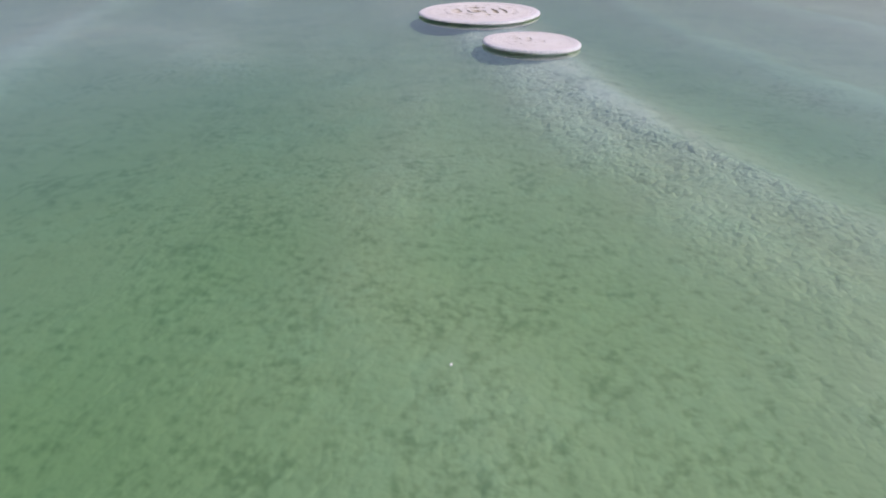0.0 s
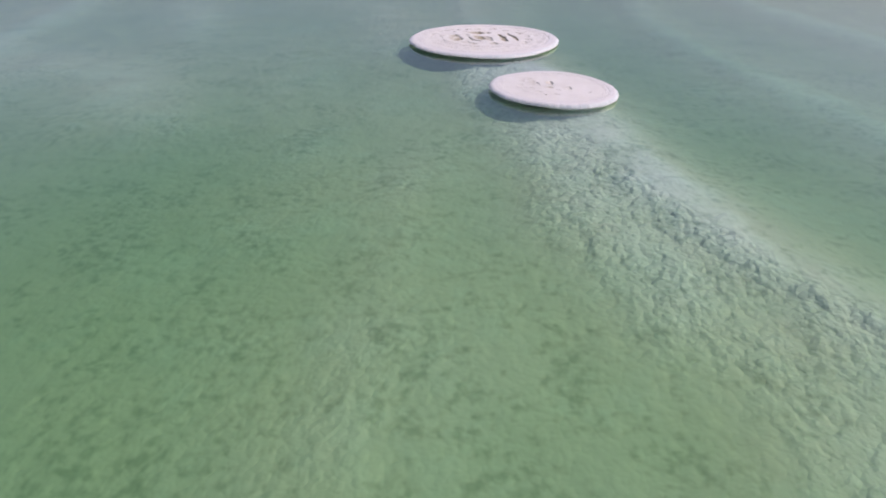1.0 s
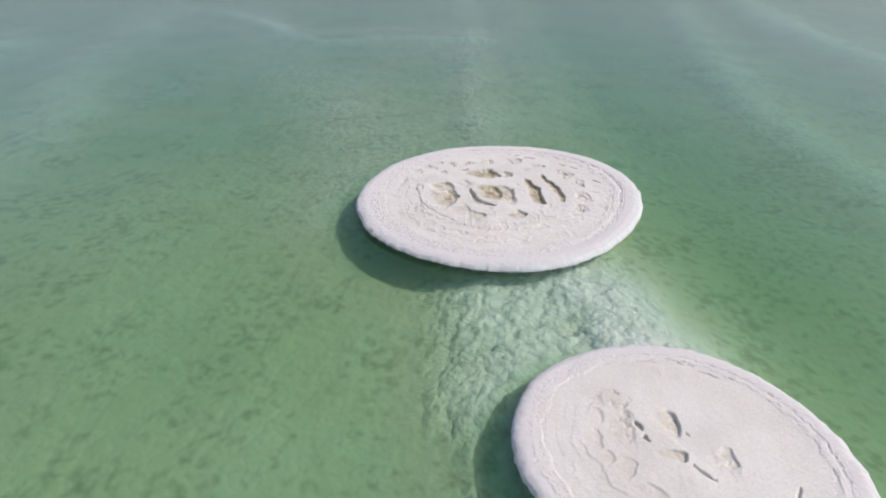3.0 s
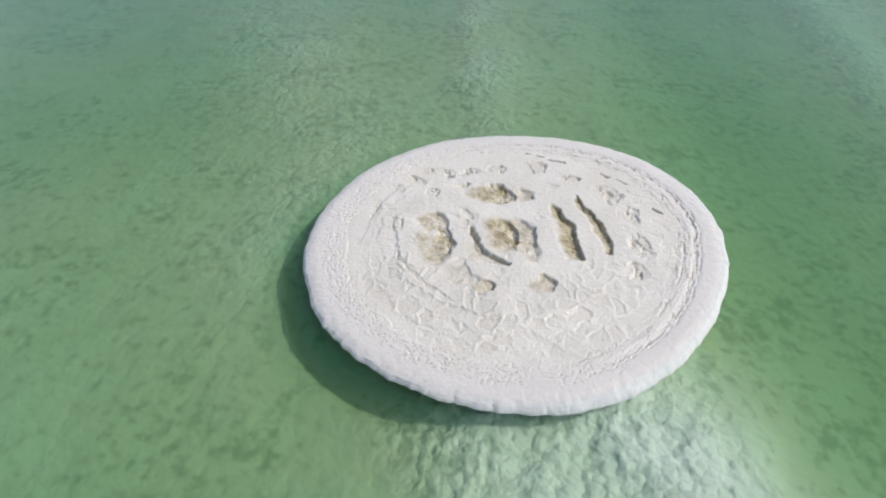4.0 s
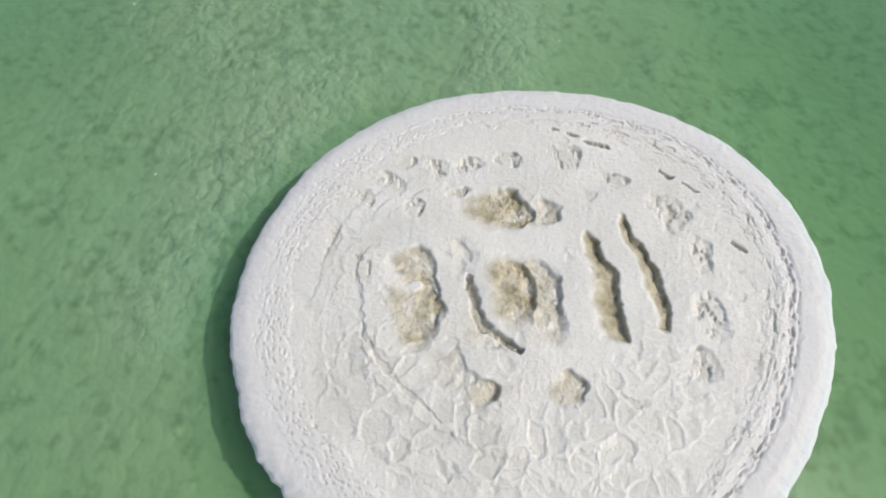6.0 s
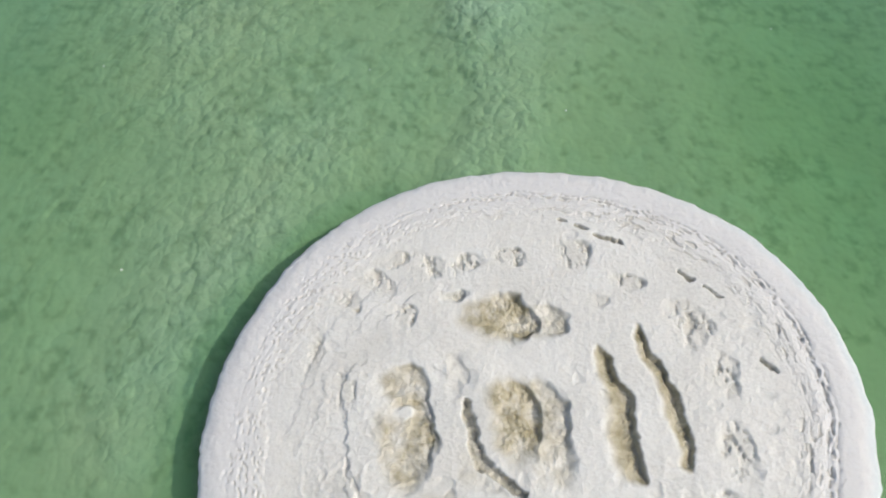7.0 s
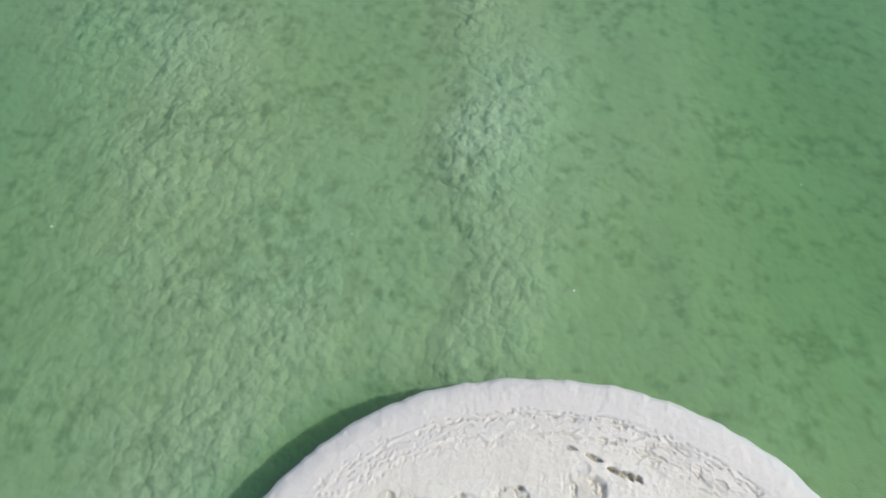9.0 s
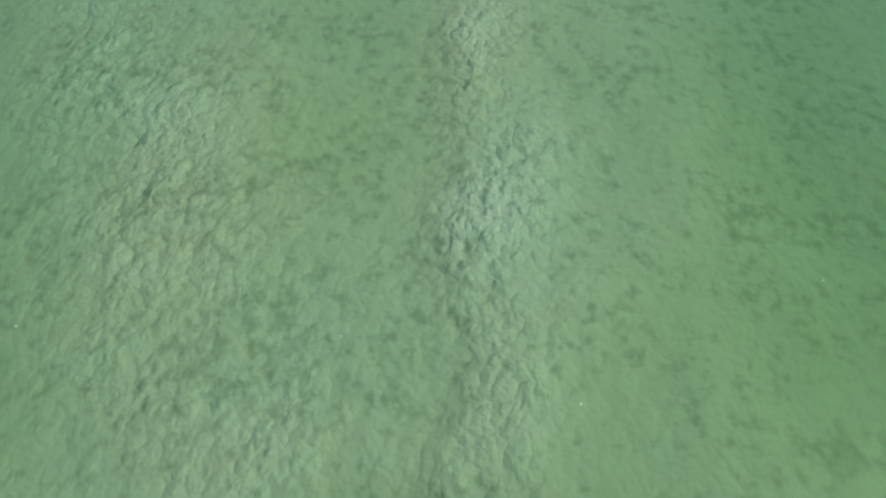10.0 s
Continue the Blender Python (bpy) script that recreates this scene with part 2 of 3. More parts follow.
def outline(theta, waves):
    r = np.full_like(theta, waves[0])
    for k in range(1, (len(waves) + 1) // 2):
        r = r + waves[2 * k - 1] * np.cos(k * theta) + waves[2 * k] * np.sin(k * theta)
    return r


def shade_dip(x, y, middle, radius):
    """Dip added to the bed beside an island, inside its cast shadow, to deepen the shade's green, 0 to 1."""
    out = np.hypot(x - middle[0], y - middle[1]) - radius
    west = np.clip(-(x - middle[0]) / (np.abs(out + radius) + 1e-6), 0, 1)
    return soft(0.0, -0.16, out - 0.40 * west) * soft(0.2, 0.6, west)


def bed_height(x, y):
    bend_x = x + 0.35 * rough(x * 0.7, y * 0.7, 2, 31)
    bend_y = y + 0.35 * rough(x * 0.7, y * 0.7, 2, 41)
    rise = np.zeros_like(x)
    for line, start, end, wide in RIDGES:
        d, along = to_line(bend_x, bend_y, line)
        high = start + (end - start) * along
        rise = rise + (high * np.exp(-(d / wide) ** 2)) ** 3
    rise = rise ** (1 / 3) * (1 + 0.22 * rough(x * 0.9, y * 0.9, 2, 51))
    rise = rise + 0.05 * rough(x * 0.32, y * 0.32, 3, 61) + 0.02 * rough(x * 1.3, y * 1.3, 2, 71)
    lumpy = 0.26 + 0.62 * soft(0.02, 0.13, rise)
    # cauliflower knobs: large heads, smaller ones on them, fine grit
    wx, wy = x + 0.06 * rough(x * 5, y * 5, 3, 81), y + 0.06 * rough(x * 5, y * 5, 3, 91)
    first, second, mark = cells(wx * 3.6 - wy * 0.6, wy * 3.1 + wx * 0.6, 2)
    lumps = (0.5 - first ** 2) * 0.034 + (mark - 0.5) * 0.026
    first, second, mark = cells(wx * 8.4, wy * 7.6, 3)
    lumps = lumps + (0.5 - first ** 2) * 0.022 + (mark - 0.5) * 0.016
    lumps = lumps + 0.018 * rough(wx * 2.3, wy * 1.7, 3, 101)
    side = x - np.interp(y, [-5, 4, 7, 12, 15, 18, 25, 40], [10, 5.7, 4.7, 3.7, 3.1, 2.6, 2.7, 3.2])
    deep = 0.15 * soft(0.4, 2.4, side) + 0.03 * soft(0.4, 2.6, side) * soft(15, 19, y) + 0.07 * soft(-1.2, -3.2, x) * soft(18, 21, y) + 0.10 * soft(-0.2, -3.4, x) * soft(15, 9, y)                       # the bed falls off beyond the ridge
    lumpy = lumpy * (1 - 0.55 * soft(0.0, 0.8, side) * soft(20, 17, y))
    lumpy = lumpy * (1 - 0.6 * soft(-4.5, -7, x)) * (1 - 0.5 * soft(7.5, 9.5, x))
    # knobby broken edge along two of the ridges, with a smooth apron on its sunny side
    off = x - np.interp(y, [3.5, 5.7, 6.1, 6.7, 7.6, 8.5, 9.9, 10.8, 11.6], [6.4, 5.1, 4.62, 4.28, 3.85, 3.5, 3.07, 2.87, 2.5])
    off = off + 0.30 * rough(x * 1.6, y * 1.6, 3, 111)
    reach = soft(12.6, 11.4, y) * soft(3.0, 5.0, y)
    rise = rise + 0.034 * reach * soft(-0.40, 0.15, off) * np.exp(-np.maximum(off, 0) / 0.6)
    lumpy = (lumpy + 0.45 * reach * np.exp(-(off / 0.50) ** 2)) * (1 - 0.6 * reach * soft(0.2, 0.6, off))
    off = x - np.interp(y, [18.5, 22.8, 25.8, 31], [1.25, 1.20, 1.20, 1.30]) + 0.42 * rough(x * 1.3, y * 1.3, 3, 113)
    reach = soft(18, 20, y) * soft(32, 29, y)
    rise = rise + 0.026 * reach * soft(-0.45, 0.20, off) * np.exp(-np.maximum(off, 0) / 0.5)
    lumpy = lumpy + 0.25 * reach * np.exp(-((off - 0.1) / 0.40) ** 2)
    z = -0.40 - deep + rise + lumps * lumpy - 0.09 * shade_dip(x, y, ISLAND_A, 2.20) - 0.11 * shade_dip(x, y, ISLAND_B, 1.42)
    return np.minimum(z, -0.045), soft(0.02, 0.30, rise + 0.25 * lumps), np.clip(lumpy, 0.15, 1.1)


def axis(low, high, step, reach, growth):
    """Grid lines: even from low to high, then ever wider out to reach."""
    mid = list(np.arange(low, high, step))
    up, w = [mid[-1]], step
    while up[-1] < reach:
        w *= growth
        up.append(up[-1] + w)
    down, w = [mid[0]], step
    while down[-1] > -reach:
        w *= growth
        down.append(down[-1] - w)
    return np.array(down[:0:-1] + mid + up[1:])


gx, gy = np.meshgrid(axis(-4.2, 7.2, 0.028, 2400, 1.040), axis(-2.6, 26.5, 0.029, 2400, 1.040))
bed_z, bed_crust, bed_lumpy = bed_height(gx, gy)
ground_mesh = sheet("ground", gx, gy, bed_z, crust=bed_crust, lumpy=bed_lumpy)
ground_mesh.materials.append(BED)
ground = new("ground", ground_mesh)
tagged(ground, "pale green lumpy salt-crusted lake bed under shallow water", "lake bed", kind="structure")

# ---- water ----
depth = -bed_z
for _ in range(4):                       # even out the single lumps
    depth[1:-1, 1:-1] = (depth[1:-1, 1:-1] * 2 + depth[:-2, 1:-1] + depth[2:, 1:-1] + depth[1:-1, :-2] + depth[1:-1, 2:]) / 6
thin = (slice(None, None, 3), slice(None, None, 3))
water_mesh = sheet("water", gx[thin], gy[thin], np.zeros_like(gx[thin]), depth=depth[thin])
water_mesh.materials.append(WATER)
water = new("water", water_mesh)
tagged(water, "calm clear green salt-lake water", "water", kind="structure")


# ---- salt islands ----
def part(name, me, mat, parent, label=""):
    me.materials.append(mat)
    ob = new(name, me)
    ob.parent = parent
    return tagged(ob, label)


def near_only(shape, x, y, cx, cy, reach, work):
    """work(x, y) where the place is within reach, 0 elsewhere."""
    close = np.hypot(x - cx, y - cy) < reach
    out = np.zeros(shape)
    if close.any():
        out[close] = work(x[close], y[close])
    return out


def dent(x, y, cx, cy, rx, ry, turn, edge, seed):
    """1 inside a ragged oval, 0 outside; its wall is steep towards the sun and runs out gently on the other side."""
    c, s = math.cos(radians(turn)), math.sin(radians(turn))

    def work(x, y):
        px = x + 0.07 * rough(x * 4, y * 4, 2, seed, 0.4) + 0.030 * rough(x * 10, y * 10, 2, seed + 3, 0.4) - cx
        py = y + 0.07 * rough(x * 4, y * 4, 2, seed + 5, 0.4) + 0.030 * rough(x * 10, y * 10, 2, seed + 8, 0.4) - cy
        u, v = (px * c + py * s) / rx, (-px * s + py * c) / ry
        lean = (0.9 * px + 0.4 * py) / (np.hypot(px, py) + 1e-6)
        wall = edge * (0.40 + 1.5 * soft(0.55, -0.5, lean))
        return 1 - soft(1 - wall, 1 + 0.5 * wall, np.hypot(u, v))
    return near_only(x.shape, x, y, cx, cy, max(rx, ry) * 1.5 + 0.12, work)


def slot(x, y, line, wide, seed):
    """1 along a cleft that follows a bent line."""
    def work(x, y):
        px = x + 0.03 * rough(x * 4.5, y * 4.5, 2, seed) + 0.02 * rough(x * 15, y * 15, 3, seed + 3)
        py = y + 0.03 * rough(x * 4.5, y * 4.5, 2, seed + 5) + 0.02 * rough(x * 15, y * 15, 3, seed + 8)
        d, along = to_line(px, py, line)
        w = wide * (0.45 + 0.55 * np.sin(np.pi * np.clip(along * 0.8 + 0.16, 0, 1)))
        return 1 - soft(0.55, 1.15, d / w)
    ax, ay = sum(p[0] for p in line) / len(line), sum(p[1] for p in line) / len(line)
    reach = max(math.hypot(p[0] - ax, p[1] - ay) for p in line) + wide * 1.5 + 0.1
    return near_only(x.shape, x, y, ax, ay, reach, work)


def trench(x, y, wall, seed):
    """A long trough: a steep wall along (y, x, width), from which the floor climbs to the other side."""
    ys, xs, ws = zip(*wall)

    def work(x, y):
        px = x + 0.045 * rough(x * 5, y * 5, 2, seed) + 0.024 * rough(x * 9, y * 9, 3, seed + 3, 0.45)
        py = y + 0.03 * rough(x * 6, y * 6, 3, seed + 5)
        off, w = px - np.interp(py, ys, xs), np.interp(py, ys, ws)
        ends = soft(ys[0] - 0.04, ys[0] + 0.10, py) * soft(ys[-1] + 0.02, ys[-1] - 0.10, py)
        return soft(0.016, -0.014, off) * (0.28 * soft(-1.6 * w, -0.7 * w, off) + 0.72 * soft(-0.95 * w, -0.15 * w, off)) * ends
    return near_only(x.shape, x, y, (min(xs) + max(xs)) / 2, (ys[0] + ys[-1]) / 2, 0.75, work)


def crust_height(x, y, rho, theta, design):
    """Height of the island's upper face over the water, and how far brine staining and painted shade colour it."""
    size = design["waves"][0]
    c, q = np.cos(theta), np.sin(theta)
    lap = theta / (2 * np.pi)
    ring = rho + 0.014 * rough(c * 2.5, q * 2.5, 3, 241)
    r = ring * size
    inner = (1 - soft(0.76, 0.86, ring)) * design["rugged"]
    z = 0.138 + 0.010 * rough(x * 1.1, y * 1.1, 3, 201)
    stain_shade = np.zeros_like(x)
    # pans in rough rings: flat floors with soft raised walls between
    bend = rough(x * 3.4, y * 3.4, 4, 211, 0.55)
    sway = rough(x * 3.4, y * 3.4, 4, 221, 0.55)
    turns = round(size * 22)
    first, second, mark = cells(lap * turns + 0.60 * bend, r / 0.17 + 0.60 * sway, 23, turns)
    gap = second - first
    floor = soft(0.05, 0.45, gap)
    front = design["pans"] * (0.30 - 0.45 * np.sin(theta + 0.35))
    zone = soft(0.30, 0.46, ring) * (1 - soft(0.72, 0.80, ring)) * soft(-0.5, 0.1, grain(x * 0.9, y * 0.9, 25) + front)
    shallow = 0.20 + 0.55 * soft(0.2, -0.6, np.sin(theta + 0.1)) * design["pans"]
    z = z + zone * shallow * (0.004 * (1 - soft(0.0, 0.30, gap)) - floor * (0.001 + 0.012 * mark ** 2))
    stain_shade = np.maximum(stain_shade, zone * shallow * floor * (0.04 + 0.14 * mark))
    # smaller hollows between them
    first, second, mark = cells(x * 8.5 + 4 + 0.5 * bend, y * 8.5 + 0.5 * sway, 24)
    z = z - 0.014 * soft(0.45, 1, mark) * np.clip(1 - (first / 0.5) ** 2, 0, 1) * soft(-0.05, 0.35, grain(x * 1.7, y * 1.7, 28)) * inner
    # fine lacework of raised veins
    first, second, _ = cells(x * 14 + 0.9 * bend, y * 14 + 0.9 * sway, 27)
    z = z + 0.0026 * (1 - soft(0, 0.22, second - first)) * soft(-0.35, 0.15, grain(x * 2.1, y * 2.1, 29)) * inner
    z = z + 0.0026 * (0.4 + 0.6 * design["rugged"]) * rough(x * 16, y * 16, 3, 231, 0.6)
    # crumbly coat of small nodules
    first, second, _ = cells(x * 27 + bend, y * 27 + sway, 31)
    z = z + 0.004 * (0.45 - first) * (0.2 + 0.8 * soft(-0.3, 0.3, grain(x * 2.6, y * 2.6, 32))) * inner
    # terraces that step down towards the shaded side, with ragged edges
    west = soft(0.35, -0.35, np.cos(theta - 0.5))
    ragged = ring + 0.040 * rough(x * 2.6, y * 2.6, 2, 243) + 0.026 * rough(x * 8, y * 8, 4, 245, 0.6)
    for at_ring, high in ((0.565, 0.020), (0.635, 0.008), (0.71, 0.008)):
        z = z + high * west * design["rugged"] * soft(at_ring + 0.008, at_ring - 0.008, ragged) * soft(-0.35, 0.1, grain(x * 1.8 + at_ring * 40, y * 1.8, 247))
    z = z - 0.007 * soft(0.812, 0.792, ragged)
    # net of flaky veins drawn out along the rim, most of it on the sunny side
    right = soft(-0.5, 0.5, np.cos(theta - 0.35))
    flakes = soft(0.755, 0.79, ring) * (1 - soft(0.868, 0.882, ring)) * (0.15 + 0.85 * right)
    turns = round(size * 72)
    first, second, mark = cells(lap * turns + 0.8 * bend, r / 0.026 + 0.8 * sway, 267, turns)
    net = 1 - soft(0.0, 0.26, second - first)
    z = z + flakes * (0.004 * net - 0.009 * (1 - net) * soft(0.60, 0.80, mark) * soft(-0.25, 0.25, grain(x * 4, y * 4, 269)))
    stain_shade = np.maximum(stain_shade, 0.30 * flakes * (1 - net) * soft(0.65, 0.85, mark) * soft(-0.25, 0.25, grain(x * 4, y * 4, 269)))
    # grooves round the rim, broken into dashes
    coarse = 0.25 + 0.75 * design["rugged"]
    for at_ring, deep, wide in ((0.805, 0.010, 0.005), (0.866, 0.022, 0.0045), (0.880, 0.010, 0.0035)):
        broken = np.clip(0.45 + 1.5 * rough(c * 17 + at_ring * 50, q * 17, 2, 37), 0.0, 1.2)
        off = 0.006 * rough(c * 12, q * 12 + at_ring * 30, 3, 39)
        line = (0.18 + 0.82 * right) * broken * np.exp(-((ring - at_ring + off) / wide) ** 2)
        z = z - deep * coarse * line
        stain_shade = np.maximum(stain_shade, 0.35 * np.clip(line - 0.3, 0, 1))
    z = z + 0.008 * np.exp(-((ring - 0.873) / 0.012) ** 2) * (0.3 + 0.7 * right)
    # a belt of small pocks on the shaded and the near side
    turns = round(size * 120)
    first, second, mark = cells(lap * turns + 0.7 * bend, r / 0.024 + 0.9 * sway, 33, turns)
    belt = soft(0.775, 0.815, ring) * (1 - soft(0.885, 0.935, ring)) * (1 - 0.8 * right) * soft(-0.6, 0.0, grain(x * 3, y * 3, 35))
    pock = belt * (0.3 + 0.7 * design["rugged"]) * (1 - soft(0.15, 0.48, first)) * soft(0.30, 0.70, mark)
    pock = pock + coarse * soft(0.846, 0.858, ring) * (1 - soft(0.880, 0.890, ring)) * right * (1 - soft(0.15, 0.52, first)) * soft(0.35, 0.65, mark)
    z = z - 0.010 * pock
    z = z - 0.010 * coarse * right * soft(0.835, 0.858, ring) * (1 - soft(0.878, 0.896, ring))
    # pocks darkened in colour too, painting the shade of the small holes
    stain_shade = np.maximum(stain_shade, 0.30 * pock)
    z = z + belt * 0.005 * design["rugged"] * rough(lap * turns * 0.35, r * 26, 2, 271)
    # grainy coat of the rim
    first, second, _ = cells(x * 19 + bend, y * 19, 273)
    z = z + 0.0035 * (0.45 - first) * soft(0.86, 0.92, ring)
    # pits, troughs and clefts in the middle
    cut = np.zeros_like(x)
    crumbs = 1 + 0.55 * rough(x * 9, y * 9, 4, 305, 0.62)
    # staining carried up pit and trough walls paints in the warmth of bounced light
    for i, (cx, cy, rx, ry, turn, deep, colour) in enumerate(design["pits"]):
        d = dent(x, y, cx, cy, rx * 1.03, ry * 1.03, turn, 0.40, 300 + 11 * i)
        sink = 0.30 + 0.70 * soft(-0.9, 0.9, (x - cx) / rx)
        cut = np.maximum(cut, 0.72 * d * sink * deep * crumbs)
        stain_shade = np.maximum(stain_shade, colour * soft(0.0, 0.70, d) * (1.0 + 0.9 * rough(x * 6, y * 6, 4, 309, 0.6)))
    for i, (wall, deep, colour) in enumerate(design["troughs"]):
        d = trench(x, y, wall, 600 + 11 * i)
        cut = np.maximum(cut, 0.66 * d * deep * crumbs)
        stain_shade = np.maximum(stain_shade, colour * soft(0.0, 0.30, d))
    for i, (line, wide, deep, colour) in enumerate(design["slots"]):
        d = slot(x, y, line, wide, 500 + 11 * i)
        cut = np.maximum(cut, 0.78 * d * deep * crumbs)
        stain_shade = np.maximum(stain_shade, colour * soft(0.05, 0.6, d))
    # patches of eroded pockets
    pocket = soft(-0.12, 0.5, rough(x * 9, y * 6, 4, 291, 0.62))
    for i, (cx, cy, rx, ry, deep) in enumerate(design["dimples"]):
        d = dent(x, y, cx, cy, rx, ry, 0, 0.6, 700 + 11 * i)
        cut = np.maximum(cut, d * deep * (0.45 + 1.1 * pocket))
        stain_shade = np.maximum(stain_shade, (0.16 + 0.22 * pocket) * d)
    z = z - cut
    # knobs of clean salt that stand out into the pits
    for i, (cx, cy, rx, ry, turn) in enumerate(design["knobs"]):
        d = dent(x, y, cx, cy, rx, ry, turn, 0.40, 900 + 11 * i)
        z = z + d * (0.140 - z)
        stain_shade = stain_shade * (1 - d)
    return np.maximum(z, 0.028 + 0.01 * grain(x * 9, y * 9, 281)), np.clip(stain_shade, 0, 1)


def salt_island(design):
    cx, cy = design["middle"]
    top = new("salt_island")
    top.location = (cx, cy, 0)
    tagged(top, design["label"], "salt island", "salt islands in the lake")
    n = 641 if design["big"] else 361
    count = 4 * (n - 1)
    theta = np.linspace(0, 2 * np.pi, count, endpoint=False)
    edge = outline(theta, design["waves"])
    edge = edge + 0.022 * rough(np.cos(theta) * 10, np.sin(theta) * 10, 3, 801)

    # upper crust, on a square grid pulled into a disc
    a, b = np.meshgrid(np.linspace(-1, 1, n), np.linspace(-1, 1, n))
    wide = np.abs(a) >= np.abs(b)
    far = np.where(wide, a, b)
    other = np.where(wide, b, a) / np.where(np.abs(far) < 1e-9, 1, far) * np.pi / 4
    th = np.mod(np.where(wide, other, np.pi / 2 - other) + np.where(far < 0, np.pi, 0), 2 * np.pi)
    rho = 0.90 * np.abs(far)
    bound = np.interp(th, np.append(theta, 2 * np.pi), np.append(edge, edge[0]))
    x, y = rho * bound * np.cos(th), rho * bound * np.sin(th)
    z, stain_shade = crust_height(x, y, rho, th, design)
    rim_drop = lambda r: 0.042 * soft(0.91, 1.02, r) ** 2
    crust = (x, y, z - rim_drop(rho), stain_shade, np.zeros_like(x), soft(0.74, 0.90, rho))
    border = np.flatnonzero(np.abs(far).ravel() > 1 - 1e-9)
    border = border[np.argsort(np.round(th.ravel()[border] / (2 * np.pi) * count).astype(int) % count)]

    # rounded rim, its lumpy edge and the hollow beneath
    steps = np.linspace(0.90, 0.985, 26)
    rho, th = np.meshgrid(steps, theta, indexing="ij")
    x, y = rho * edge * np.cos(th), rho * edge * np.sin(th)
    z, _ = crust_height(x, y, rho, th, design)
    z = z - rim_drop(rho)
    low = z[-1]
    turn = np.linspace(0, 1, 40)[1:]
    shelf = soft(-0.1, 0.7, np.cos(theta + 0.45))               # the side where clear salt runs on below the water
    knots = [0, .12, .28, .42, .58, .8, 1]
    profile_r = np.interp(turn, knots, [.985, .997, 1.0, .982, .92, .80, .60])
    shelf_r = np.interp(turn, knots, [.985, .998, 1.006, 1.008, .99, .92, .68])
    profile_z = np.interp(turn, knots, [0, -.25, -.50, -.72, -.95, -1.5, -2.6])
    rr = profile_r[:, None] * (1 - shelf) + shelf_r[:, None] * shelf
    zz = low[None, :] + profile_z[:, None] * 0.095
    turns = round(2 * np.pi * design["waves"][0] * 11)
    lap = np.broadcast_to((theta / (2 * np.pi) * turns)[None, :], zz.shape)
    first, _, _ = cells(lap, zz * 11 + 50, 43, turns)
    uneven = rough(np.cos(theta) * 6, np.sin(theta) * 6, 3, 803)
    bulge = (0.45 - first + 0.5 * uneven[None, :]) * 0.022 * np.clip(1.2 - turn, 0, 1)[:, None] * (1 - 0.6 * shelf) * (0.35 + 0.65 * soft(0.5, -0.5, np.sin(theta + 0.2)))
    ex, ey = (rr * edge + bulge) * np.cos(theta), (rr * edge + bulge) * np.sin(theta)
    first, _, _ = cells(x * 9, y * 9, 45)
    lift = (0.45 - first) * 0.008 * soft(0.905, 0.97, rho)
    z = z + lift
    zz = zz + lift[-1][None, :] * (1 - turn)[:, None]
    ax, ay, az = np.concatenate([x, ex]), np.concatenate([y, ey]), np.concatenate([z, zz])
    wet = soft(0.945, 0.985, np.concatenate([rho, np.ones_like(zz)]))
    damp = np.maximum(soft(0.085, 0.0, az), 0.8 * wet) * (0.2 + 0.8 * np.broadcast_to(shelf[None, :], az.shape))
    rim = (ax, ay, az, np.zeros_like(ax), damp, np.ones_like(ax))
    part("crust", disc_and_rim("crust", crust, rim, border), SALT, top)

    # stem that carries it from the lake bed
    steps = np.linspace(0, 1, 14)
    k, th = np.meshgrid(steps, theta[::6], indexing="ij")
    r = edge[::6] * (0.64 - 0.16 * np.sin(np.pi * k) + 0.10 * k ** 3) * (1 + 0.05 * rough(np.cos(th) * 2 + k, np.sin(th) * 2 + k, 3, 811))
    part("stem", sheet("stem", r * np.cos(th), r * np.sin(th), -0.16 - 0.45 * k, ring=True, crust=np.full_like(r, 0.5), lumpy=np.ones_like(r)), BED, top,
         "submerged salt stem")
    return top


